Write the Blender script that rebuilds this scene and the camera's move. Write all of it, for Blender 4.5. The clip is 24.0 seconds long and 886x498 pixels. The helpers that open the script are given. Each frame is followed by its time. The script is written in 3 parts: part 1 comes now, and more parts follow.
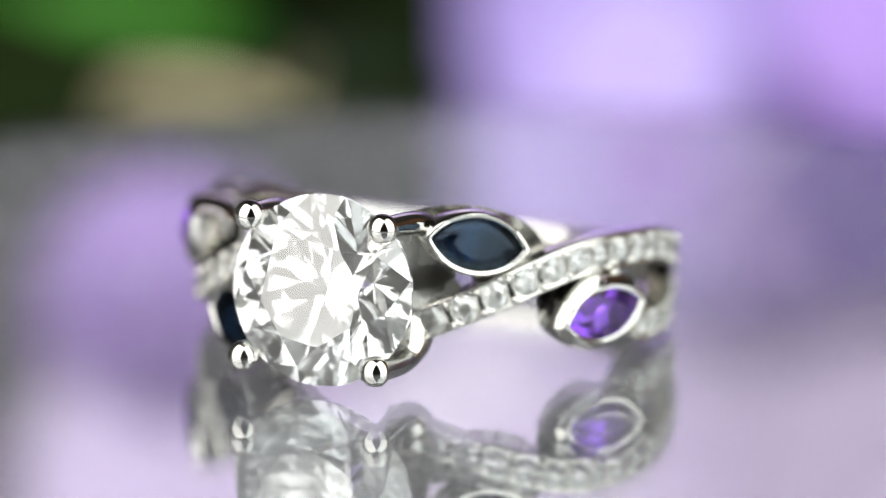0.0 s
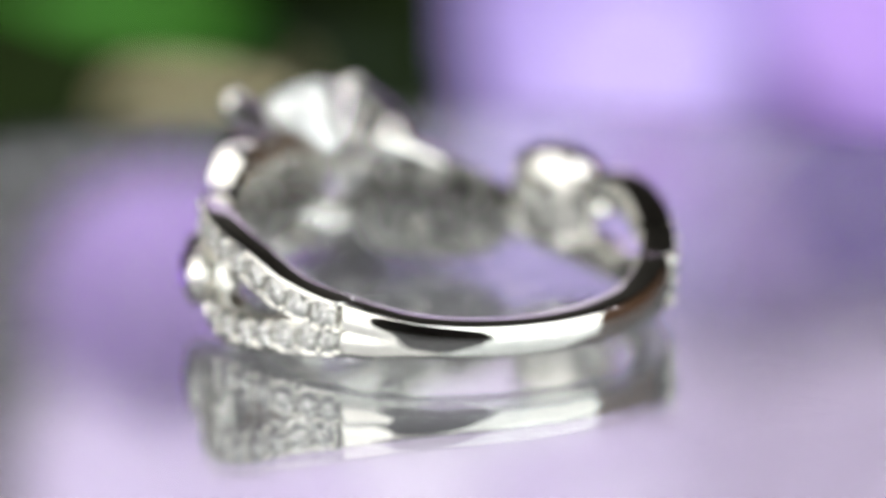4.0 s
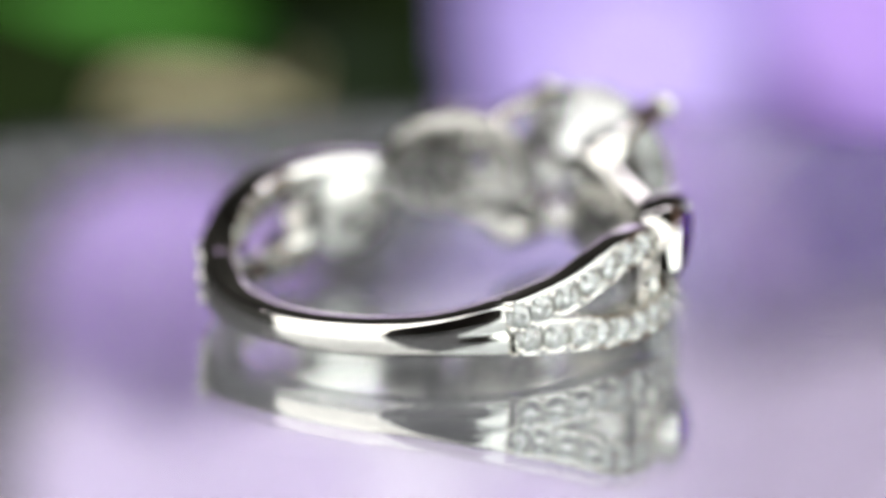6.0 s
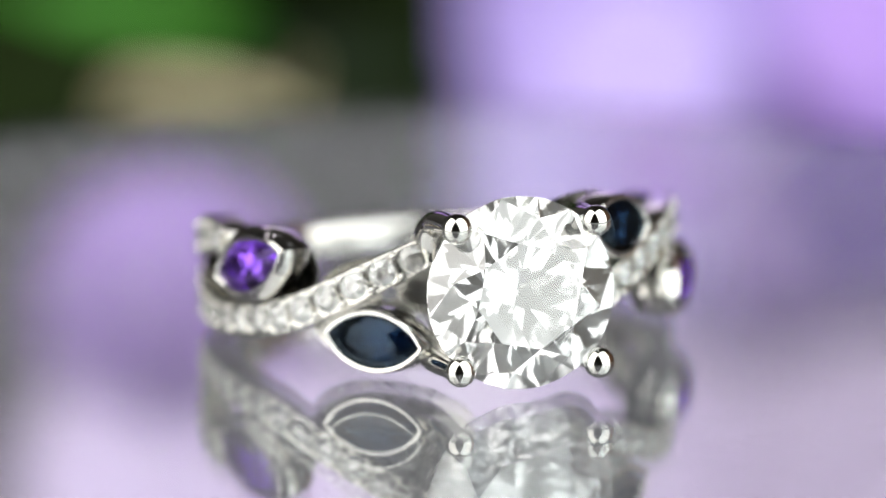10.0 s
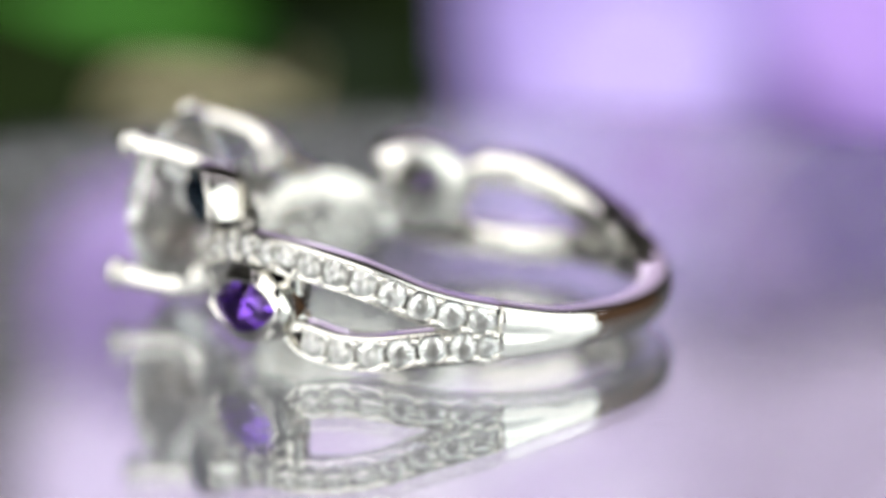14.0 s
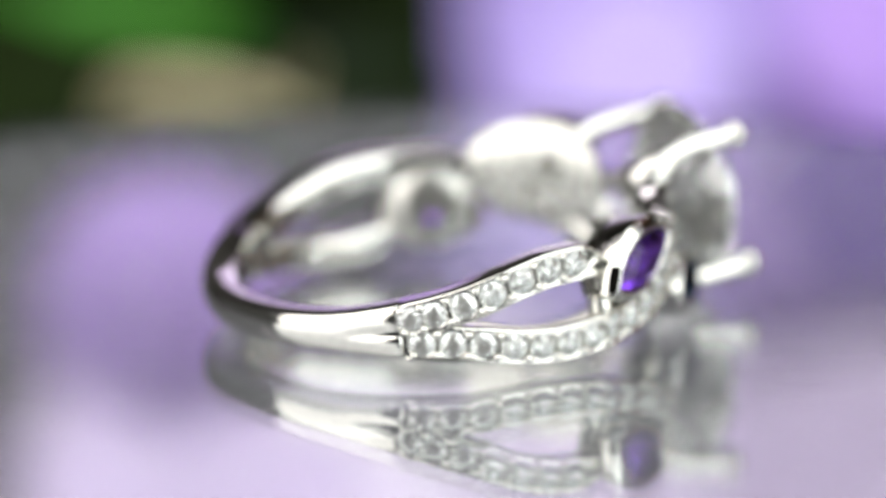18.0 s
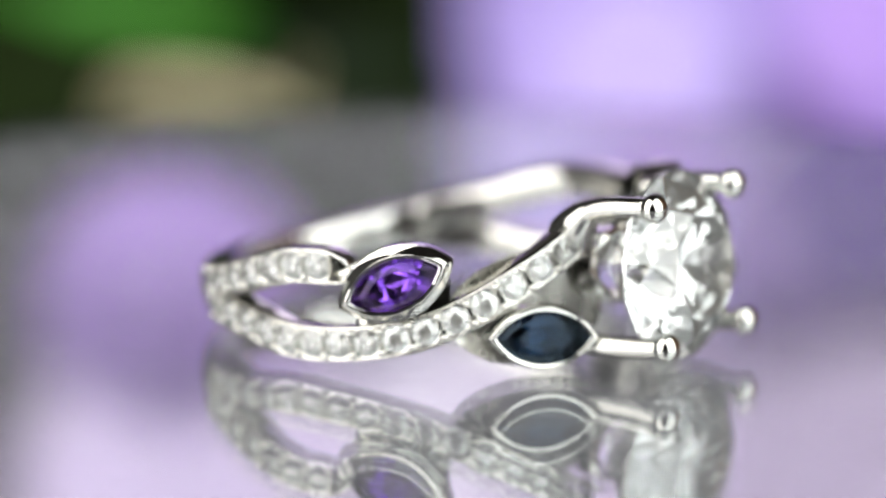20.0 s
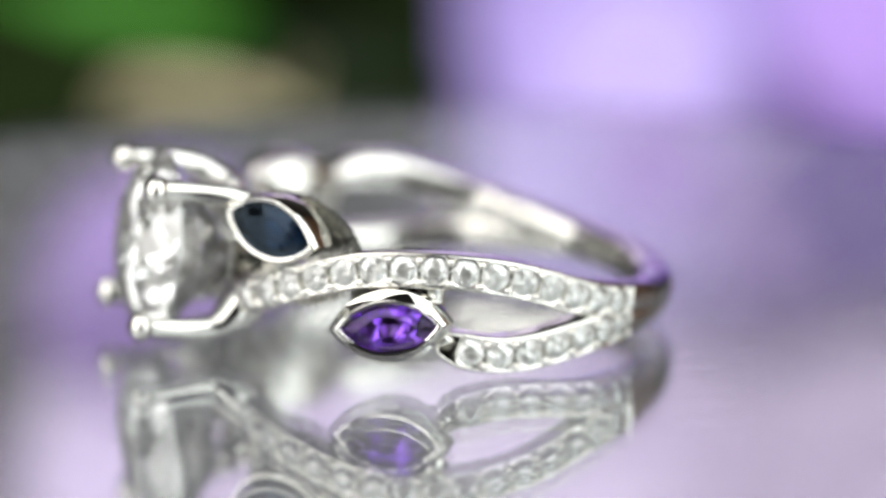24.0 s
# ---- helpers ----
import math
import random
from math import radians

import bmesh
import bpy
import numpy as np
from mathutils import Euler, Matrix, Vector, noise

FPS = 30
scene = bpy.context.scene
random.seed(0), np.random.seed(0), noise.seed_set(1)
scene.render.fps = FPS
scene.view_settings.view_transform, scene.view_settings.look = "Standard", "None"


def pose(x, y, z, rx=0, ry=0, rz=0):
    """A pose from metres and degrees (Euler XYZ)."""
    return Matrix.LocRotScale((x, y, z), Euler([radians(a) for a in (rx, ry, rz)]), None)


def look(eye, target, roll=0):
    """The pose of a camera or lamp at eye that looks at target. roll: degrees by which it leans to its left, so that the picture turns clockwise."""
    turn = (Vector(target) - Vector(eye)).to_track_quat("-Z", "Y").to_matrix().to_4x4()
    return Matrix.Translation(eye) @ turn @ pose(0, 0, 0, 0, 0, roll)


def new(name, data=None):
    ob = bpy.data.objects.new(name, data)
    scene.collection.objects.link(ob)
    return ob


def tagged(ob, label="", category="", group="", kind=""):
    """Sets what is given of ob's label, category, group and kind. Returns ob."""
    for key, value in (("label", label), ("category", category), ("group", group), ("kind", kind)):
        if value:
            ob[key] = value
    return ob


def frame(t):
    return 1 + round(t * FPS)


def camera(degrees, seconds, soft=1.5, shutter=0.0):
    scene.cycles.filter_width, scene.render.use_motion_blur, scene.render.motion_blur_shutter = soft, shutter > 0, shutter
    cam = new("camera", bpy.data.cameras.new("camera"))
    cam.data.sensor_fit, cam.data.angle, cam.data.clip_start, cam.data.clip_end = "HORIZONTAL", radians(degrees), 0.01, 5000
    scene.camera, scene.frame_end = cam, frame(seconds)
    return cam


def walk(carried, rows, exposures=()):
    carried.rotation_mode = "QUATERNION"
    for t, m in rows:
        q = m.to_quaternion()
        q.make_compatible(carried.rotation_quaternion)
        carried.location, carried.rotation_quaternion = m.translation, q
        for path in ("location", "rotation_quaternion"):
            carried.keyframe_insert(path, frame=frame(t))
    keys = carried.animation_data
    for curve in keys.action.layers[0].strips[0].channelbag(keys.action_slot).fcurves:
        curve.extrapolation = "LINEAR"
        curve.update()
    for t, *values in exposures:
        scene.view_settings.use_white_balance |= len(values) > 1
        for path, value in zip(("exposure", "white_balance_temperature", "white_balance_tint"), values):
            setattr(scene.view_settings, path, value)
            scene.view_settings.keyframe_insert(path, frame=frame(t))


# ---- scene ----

MM = 0.001          # shapes below are written in millimetres
TURN = 32.153       # degrees per second of the turntable, clockwise seen from above
PLATE_Z = -3.43     # top of the acrylic plate, millimetres

# ---- camera ----
cam = camera(8.579, 24.0, soft=1.3)
cam.data.dof.use_dof = True
cam.data.dof.focus_distance = 0.2468
cam.data.dof.aperture_fstop = 19.5
eye, aim = (0.0, -0.25202, 0.06331), (0.000254, 0.0, -0.00023)
walk(cam, [(0.0, look(eye, aim)), (24.0, look(eye, aim))])

# ---- light: two large softboxes beside the camera, dim room ----
world = bpy.data.worlds.new("studio")
scene.world = world
world.use_nodes = True
world.node_tree.nodes["Background"].inputs[0].default_value = (0.9, 0.92, 1.0, 1)
world.node_tree.nodes["Background"].inputs[1].default_value = 0.12


def softbox(x, y, z, tx, ty, tz, wide, high, watts, colour=(1, 1, 1)):
    data = bpy.data.lights.new("softbox_or_fill_light", "AREA")
    data.shape, data.size, data.size_y, data.energy, data.color = "RECTANGLE", wide, high, watts, colour
    ob = new("softbox_or_fill_light", data)
    ob.matrix_world = look((x, y, z), (tx, ty, tz))
    return ob


softbox(-0.262, -0.184, 0.26, 0, 0.0, 0.08, 0.465, 0.70, 3.3, (1.0, 0.98, 0.94))
softbox(0.262, -0.184, 0.26, 0, 0.0, 0.08, 0.465, 0.70, 3.3, (0.96, 1.0, 0.975))
# unseen strip lamp added above the plate's far edge, turned away from the ring to brighten the flowers
softbox(0.0, 0.05, 0.15, 0, 0.16, 0.105, 0.50, 0.10, 1.02, (1.0, 0.93, 1.0))


# ---- materials ----
def mat(name):
    m = bpy.data.materials.new(name)
    m.use_nodes = True
    nt = m.node_tree
    bsdf = nt.nodes["Principled BSDF"]
    return m, nt, bsdf


def noise_tex(nt, scale, detail=4.0, rough=0.55):
    tc = nt.nodes.new("ShaderNodeTexCoord")
    n = nt.nodes.new("ShaderNodeTexNoise")
    n.inputs["Scale"].default_value, n.inputs["Detail"].default_value, n.inputs["Roughness"].default_value = scale, detail, rough
    nt.links.new(tc.outputs["Object"], n.inputs["Vector"])
    return n


def ramp(nt, src, stops):
    r = nt.nodes.new("ShaderNodeValToRGB")
    while len(r.color_ramp.elements) < len(stops):
        r.color_ramp.elements.new(0.5)
    for e, (p, c) in zip(r.color_ramp.elements, stops):
        e.position, e.color = p, (*c, 1)
    nt.links.new(src, r.inputs["Fac"])
    return r


def bump(nt, bsdf, src, strength, dist):
    b = nt.nodes.new("ShaderNodeBump")
    b.inputs["Strength"].default_value, b.inputs["Distance"].default_value = strength, dist
    nt.links.new(src, b.inputs["Height"])
    nt.links.new(b.outputs["Normal"], bsdf.inputs["Normal"])


def metal(name, colour, rough, wave):
    m, nt, b = mat(name)
    b.inputs["Metallic"].default_value = 1.0
    b.inputs["Base Color"].default_value = (*colour, 1)
    n = noise_tex(nt, 900.0, 3.0)
    r = ramp(nt, n.outputs["Fac"], [(0.3, (rough * 0.6,) * 3), (0.75, (rough * 1.5,) * 3)])
    nt.links.new(r.outputs["Color"], b.inputs["Roughness"])
    n2 = noise_tex(nt, 450.0, 2.0)
    bump(nt, b, n2.outputs["Fac"], wave, 0.0001)
    return m


GOLD = metal("white_gold", (0.70, 0.69, 0.655), 0.06, 0.10)
GOLD_SATIN = metal("white_gold_satin", (0.54, 0.535, 0.505), 0.27, 0.15)
GOLD_FINE = metal("white_gold_cut", (0.70, 0.69, 0.655), 0.10, 0.15)


def gem(name, colour, ior, rough=0.0, fill_mix=0.0, fill_tint=(0.92, 0.92, 0.89)):
    m, nt, b = mat(name)
    nt.nodes.remove(b)
    g = nt.nodes.new("ShaderNodeBsdfGlass")
    g.inputs["Color"].default_value, g.inputs["Roughness"].default_value, g.inputs["IOR"].default_value = (*colour, 1), rough, ior
    # white diffuse mixed into the stone for brilliance the glass doesn't return
    if fill_mix:
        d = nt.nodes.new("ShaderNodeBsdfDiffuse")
        d.inputs["Color"].default_value = (*fill_tint, 1)
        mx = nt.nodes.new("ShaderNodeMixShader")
        mx.inputs[0].default_value = fill_mix
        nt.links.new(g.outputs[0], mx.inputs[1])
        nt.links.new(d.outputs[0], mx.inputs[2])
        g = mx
    nt.links.new(g.outputs[0], nt.nodes["Material Output"].inputs[0])
    return m


# both diamonds carry some of their brightness as diffuse white
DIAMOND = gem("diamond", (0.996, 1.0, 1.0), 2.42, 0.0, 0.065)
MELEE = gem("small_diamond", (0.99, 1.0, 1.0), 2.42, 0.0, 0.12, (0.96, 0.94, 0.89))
SAPPHIRE = gem("sapphire", (0.25, 0.33, 0.42), 1.77)
AMETHYST = gem("amethyst", (0.71, 0.56, 0.92), 1.55)
ACRYLIC = gem("clear_acrylic", (0.97, 0.98, 0.985), 2.0)


def plain(name, c1, c2, scale, rough=0.6, rel=0.1, dist=0.001, gloss=0.5):
    m, nt, b = mat(name)
    n = noise_tex(nt, scale)
    r = ramp(nt, n.outputs["Fac"], [(0.3, c1), (0.72, c2)])
    nt.links.new(r.outputs["Color"], b.inputs["Base Color"])
    b.inputs["Roughness"].default_value = rough
    b.inputs["Specular IOR Level"].default_value = gloss
    n2 = noise_tex(nt, scale * 7)
    bump(nt, b, n2.outputs["Fac"], rel, dist)
    return m


def petal_mat(name, c1, c2, glow=0.35, gloss=0.2):
    m, nt, b = mat(name)
    n = noise_tex(nt, 130.0, 5.0)
    r = ramp(nt, n.outputs["Fac"], [(0.3, c1), (0.7, c2)])
    nt.links.new(r.outputs["Color"], b.inputs["Base Color"])
    b.inputs["Roughness"].default_value = 0.55
    b.inputs["Specular IOR Level"].default_value = gloss
    n2 = noise_tex(nt, 1400.0)
    bump(nt, b, n2.outputs["Fac"], 0.2, 0.0003)
    tr = nt.nodes.new("ShaderNodeBsdfTranslucent")
    nt.links.new(r.outputs["Color"], tr.inputs["Color"])
    mx = nt.nodes.new("ShaderNodeMixShader")
    mx.inputs[0].default_value = glow
    nt.links.new(b.outputs[0], mx.inputs[1])
    nt.links.new(tr.outputs[0], mx.inputs[2])
    nt.links.new(mx.outputs[0], nt.nodes["Material Output"].inputs[0])
    return m


LILAC = petal_mat("lilac_petal", (0.375, 0.29, 0.65), (0.465, 0.375, 0.75))
LIGHT = petal_mat("light_lilac_petal", (0.50, 0.41, 0.77), (0.60, 0.51, 0.85))
VIOLET = petal_mat("violet_petal", (0.34, 0.205, 0.55), (0.42, 0.265, 0.64))
MAUVE = petal_mat("mauve_petal", (0.41, 0.26, 0.67), (0.50, 0.34, 0.76))
DEEP = petal_mat("deep_purple_petal", (0.085, 0.03, 0.28), (0.12, 0.05, 0.35))
DUSK = petal_mat("dusky_violet_petal", (0.17, 0.10, 0.31), (0.23, 0.14, 0.38))
PALE = petal_mat("pale_petal", (0.82, 0.75, 0.89), (0.91, 0.86, 0.95))
BLUSH = petal_mat("blush_petal", (0.57, 0.475, 0.68), (0.69, 0.59, 0.79))
ROSE = petal_mat("dusty_rose_petal", (0.36, 0.29, 0.43), (0.44, 0.365, 0.51))
LEAF = petal_mat("leaf", (0.020, 0.115, 0.005), (0.035, 0.17, 0.009), 0.25)
# leaf green darkened, with the shade worked into the colour
LEAF_IN_SHADE = petal_mat("shaded_leaf", (0.002, 0.009, 0.001), (0.004, 0.016, 0.002), 0.2)
# near-black leaf colour: the deep shade between leaves is put into it
DEEP_SHADE_LEAF = petal_mat("deep_shade_leaf", (0.005, 0.010, 0.002), (0.011, 0.020, 0.004), 0.1, 0.03)
STEM = plain("stem", (0.21, 0.19, 0.10), (0.29, 0.265, 0.15), 200.0)
UNDERLAY = plain("underlay", (0.11, 0.107, 0.115), (0.14, 0.136, 0.146), 60.0, 0.10, rel=0.02, gloss=0.7)
BASE = plain("turntable_base", (0.012, 0.012, 0.015), (0.02, 0.02, 0.023), 40.0, 0.7, gloss=0.03)
WOOD = plain("table_top", (0.17, 0.175, 0.18), (0.23, 0.235, 0.24), 14.0, 0.5)
WALL = plain("wall_paint", (0.58, 0.57, 0.56), (0.66, 0.65, 0.64), 3.0, 0.8)
WOOD_WALL = plain("wall_wood", (0.42, 0.23, 0.13), (0.56, 0.32, 0.19), 9.0, 0.6)
GREY_WALL = plain("grey_paint", (0.24, 0.24, 0.23), (0.32, 0.32, 0.31), 3.0, 0.8)
BLACK_WALL = plain("black_paint", (0.10, 0.096, 0.088), (0.135, 0.13, 0.12), 3.0, 0.8)
DUST = plain("dust", (0.30, 0.29, 0.31), (0.42, 0.41, 0.43), 500.0)


# ---- mesh helpers (millimetres in, metres out) ----
def part(name, bm, material, parent=None, label="", smooth=False):
    if smooth:
        for f in bm.faces:
            f.smooth = True
    me = bpy.data.meshes.new(name)
    bmesh.ops.recalc_face_normals(bm, faces=bm.faces[:])
    bmesh.ops.scale(bm, vec=(MM, MM, MM), verts=bm.verts[:])
    bm.to_mesh(me)
    bm.free()
    me.materials.append(material)
    ob = new(name, me)
    ob.parent = parent
    if label:
        tagged(ob, label)
    return ob


def share(src, parent, m, name=None):
    ob = new(name or src.name.split(".")[0], src.data)
    ob.parent = parent
    ob.matrix_basis = m
    return ob


def empty(name, label, category, group=""):
    ob = new(name)
    ob.empty_display_size = 0.005
    return tagged(ob, label, category, group)


def loft(bm, rings, closed=False, caps=True):
    rows = [[bm.verts.new(p) for p in r] for r in rings]
    n = len(rows[0])
    pairs = list(zip(rows, rows[1:])) + ([(rows[-1], rows[0])] if closed else [])
    for a, b in pairs:
        for i in range(n):
            bm.faces.new((a[i], a[(i + 1) % n], b[(i + 1) % n], b[i]))
    if caps and not closed:
        bm.faces.new(rows[0][::-1])
        bm.faces.new(rows[-1])


def tube(bm, pts, radii, n=14):
    pts = [Vector(p) for p in pts]
    rings = []
    for i, p in enumerate(pts):
        d = (pts[min(i + 1, len(pts) - 1)] - pts[max(i - 1, 0)]).normalized()
        u = d.orthogonal().normalized() if not rings else (u - d * u.dot(d)).normalized()
        v = d.cross(u)
        rings.append([p + (u * math.cos(k * 2 * math.pi / n) + v * math.sin(k * 2 * math.pi / n)) * radii[i] for k in range(n)])
    loft(bm, rings)


def smooth_path(pts, steps):
    """Catmull-Rom through the points."""
    P = [Vector(p) for p in pts]
    P = [2 * P[0] - P[1]] + P + [2 * P[-1] - P[-2]]
    out = []
    for i in range(1, len(P) - 2):
        for k in range(steps):
            t = k / steps
            a, b, c, d = P[i - 1:i + 3]
            out.append(0.5 * (2 * b + (c - a) * t + (2 * a - 5 * b + 4 * c - d) * t * t + (3 * b - a - 3 * c + d) * t ** 3))
    return out + [P[-2]]


def table(xs, ys):
    return lambda x: float(np.interp(x, xs, ys))


def soft_table(xs, ys):
    pts = smooth_path([(x, y, 0) for x, y in zip(xs, ys)], 6)
    return table([p.x for p in pts], [p.y for p in pts])


def cyl(theta, r, z):
    a = radians(theta)
    return Vector((r * math.sin(a), -r * math.cos(a), z))


# ---- the room, the table and the turntable ----
def box(bm, x0, x1, y0, y1, z0, z1):
    v = [bm.verts.new(p) for p in ((x0, y0, z0), (x1, y0, z0), (x1, y1, z0), (x0, y1, z0), (x0, y0, z1), (x1, y0, z1), (x1, y1, z1), (x0, y1, z1))]
    for f in ((3, 2, 1, 0), (4, 5, 6, 7), (0, 1, 5, 4), (1, 2, 6, 5), (2, 3, 7, 6), (3, 0, 4, 7)):
        bm.faces.new([v[i] for i in f])


def slab(name, dims, material, label):
    bm = bmesh.new()
    box(bm, *dims)
    return tagged(part(name, bm, material), label, name.split("_")[0], kind="structure")


TABLE_Z = -42.0
slab("floor", (-900, 900, -900, 900, -840, -790), WALL, "plain white studio floor")
slab("ceiling", (-900, 900, -900, 900, 1100, 1150), BLACK_WALL, "plain dark studio ceiling")
slab("wall_north", (-900, 900, 900, 950, -790, 1100), BLACK_WALL, "plain dark studio wall behind the flowers")
slab("wall_south", (-900, 900, -950, -900, -790, 1100), BLACK_WALL, "plain dark studio wall behind the camera")
slab("wall_east", (900, 950, -900, 900, -790, 1100), WOOD_WALL, "brown wood-panelled studio side wall")
slab("wall_west", (-950, -900, -900, 900, -790, 1100), GREY_WALL, "plain grey studio side wall")


def lathe(bm, profile, n=96):
    rows = [[bm.verts.new((r * math.cos(2 * math.pi * k / n), r * math.sin(2 * math.pi * k / n), z)) for k in range(n)] for r, z in profile]
    for a, b in zip(rows, rows[1:]):
        for k in range(n):
            bm.faces.new((a[k], a[(k + 1) % n], b[(k + 1) % n], b[k]))
    bm.faces.new(rows[0][::-1])
    bm.faces.new(rows[-1])


def build_table():
    t = empty("table", "grey painted work table under the turntable and flowers", "table")
    t.location = (0, 0, -0.79)
    bm = bmesh.new()
    box(bm, -600, 600, -500, 500, TABLE_Z + 790 - 30, TABLE_Z + 790)
    part("tabletop", bm, WOOD, t)
    for x in (-560, 560):
        for y in (-460, 460):
            bm = bmesh.new()
            box(bm, x - 25, x + 25, y - 25, y + 25, 0, TABLE_Z + 790 - 30)
            part("leg", bm, WOOD, t)


build_table()


def build_turntable():
    base = empty("turntable", "dark round motor turntable on the table", "turntable")
    base.location = (0, 0, TABLE_Z * MM)
    bm = bmesh.new()
    h = PLATE_Z - 2.6 - TABLE_Z
    lathe(bm, [(38, 0), (39, 1), (39, h - 4), (38, h - 3)])
    part("base", bm, BASE, base, smooth=False)
    plate = empty("acrylic_plate", "clear glossy round acrylic plate turning on the turntable", "plate")
    plate.location = (0, 0, PLATE_Z * MM)
    bm = bmesh.new()
    lathe(bm, [(43.0, -2.0), (43.0, 0.0)], 160)
    sheet = part("sheet", bm, ACRYLIC, plate, "clear acrylic sheet")
    sheet.visible_shadow = False
    sheet.data.materials.append(BASE)
    for p in sheet.data.polygons:
        if abs(p.normal.z) < 0.5:
            p.material_index = 1
    bm = bmesh.new()
    lathe(bm, [(42.0, -2.5), (42.4, -2.4), (42.4, -2.15), (42.2, -2.1)], 128)
    part("underlay", bm, UNDERLAY, plate, "dark grey underlay disc")
    bm = bmesh.new()
    lathe(bm, [(42.6, -5.0), (43.0, -4.8), (43.0, -2.7), (42.9, -2.6)], 128)
    part("carrier", bm, BASE, plate, "black carrier disc")
    return plate


plate = build_turntable()


def build_dust():
    """Short fibres and fine scratches that lie on the plate."""
    rnd = random.Random(4)
    spots = [(rnd.uniform(16, 40), rnd.uniform(0, 360)) for _ in range(20)] + [(rnd.uniform(3, 15), rnd.uniform(0, 360)) for _ in range(4)]
    for r, a in spots:
        bm = bmesh.new()
        k = rnd.uniform(0.25, 0.9)
        bend = rnd.uniform(-0.5, 0.5)
        pts = [(k * (u - 0.5), bend * k * (u - 0.5) ** 2, 0.02) for u in (0, 0.25, 0.5, 0.75, 1)]
        tube(bm, pts, [0.006, 0.011, 0.013, 0.011, 0.006], 6)
        d = part("dust_fibre", bm, DUST, plate)
        d.matrix_basis = pose(r * MM * math.cos(radians(a)), r * MM * math.sin(radians(a)), 0, 0, 0, rnd.uniform(0, 360))


build_dust()


# ---- the ring ----
ring = empty("engagement_ring", "white gold vine ring with round diamond, sapphires and amethysts", "ring")

LONG_Z = soft_table([0, 14, 19, 26, 31, 38.5, 46, 53.5, 61, 69, 77, 85, 92, 100, 107, 114, 121, 127.5, 133],
                    [-2.5, -1.95, -1.5, -0.92, -0.52, 0.10, 0.68, 1.18, 1.49, 1.66, 1.73, 1.71, 1.60, 1.34, 1.02, 0.78, 0.60, 0.49, 0.36])
SHORT_Z = soft_table([75, 78.5, 82, 88.5, 93, 100, 107, 114, 121, 127.5, 133],
                     [-1.25, -1.5, -1.64, -1.70, -1.65, -1.43, -1.11, -0.84, -0.63, -0.49, -0.36])
R_IN, R_OUT = 8.8, 10.42


def strand_frame(theta, zf, r):
    a, b = cyl(theta - 0.5, 10.4, zf(theta - 0.5)), cyl(theta + 0.5, 10.4, zf(theta + 0.5))
    t = (b - a).normalized()
    n = cyl(theta, 1, 0)
    side = n.cross(t).normalized()
    return cyl(theta, r, zf(theta)), t, side, n


def strand(zf, t0, t1, side, half, name):
    """A channel-shaped strand from t0 to t1 degrees; side -1 gives the one turned half round the head's axis."""
    rings = []
    steps = int((t1 - t0) / 1.5)
    for i in range(steps + 1):
        th = t0 + (t1 - t0) * i / steps
        w = half(th)
        top = R_OUT - (0.0 if th < 127.6 else 0.45)
        b = inner(th)
        o, t, s, n = strand_frame(th, zf, 0)
        prof = [(w * 0.35, b - 0.06), (w * 0.72, b), (w - 0.13, b + 0.08), (w - 0.05, b + 0.25), (w - 0.012, b + 0.5), (w, top - 0.45), (w, top - 0.20), (w - 0.02, top - 0.09), (w - 0.07, top - 0.02), (w - 0.13, top), (w - 0.17, top - 0.03), (w - 0.20, top - 0.10), (w - 0.21, top - 0.62)]
        sec = [(-a, r) for a, r in prof] + prof[::-1]
        rings.append([o + s * a + n * r for a, r in sec])
    if side < 0:
        rings = [[Vector((-p.x, p.y, -p.z)) for p in r] for r in rings]
    bm = bmesh.new()
    loft(bm, rings)
    return part(name, bm, GOLD, ring, smooth=True)


inner = table([0, 112, 127.5, 140], [9.0, 9.0, 8.8, 8.8])
long_half = table([0, 12, 22, 60, 120, 127.5, 132], [0.50, 0.60, 0.72, 0.79, 0.79, 0.76, 0.64])
short_half = table([75, 77, 81, 120, 127.5, 132], [0.40, 0.64, 0.80, 0.80, 0.76, 0.64])


def build_shank():
    half = soft_table([127.5, 131, 136, 142, 150, 165, 180], [1.25, 1.17, 1.06, 0.93, 0.83, 0.77, 0.75])
    notch = table([127.5, 138, 142, 180], [0.28, 0.10, 0.0, 0.0])
    rings = []
    for i in range(73):
        th = 127.5 + 105.0 * i / 72
        f = th if th <= 180 else 360 - th
        w, g = half(f), notch(f)
        edge = [(w * 0.35, R_IN - 0.06), (w * 0.72, R_IN), (w - 0.13, R_IN + 0.08), (w - 0.05, R_IN + 0.25), (w - 0.012, R_IN + 0.5), (w, R_IN + 0.8), (w - 0.012, R_OUT - 0.5), (w - 0.05, R_OUT - 0.27),
                (w - 0.12, R_OUT - 0.17), (w - 0.24, R_OUT - 0.11), (w * 0.45, R_OUT - 0.045), (0.14, R_OUT)]
        sec = [(-a, r) for a, r in edge] + [(0.0, R_OUT - g)] + edge[::-1]
        rings.append([cyl(th, r, z) for z, r in sec])
    bm = bmesh.new()
    loft(bm, rings)
    ob = part("shank", bm, GOLD, ring, "plain polished white gold band", smooth=True)
    return ob


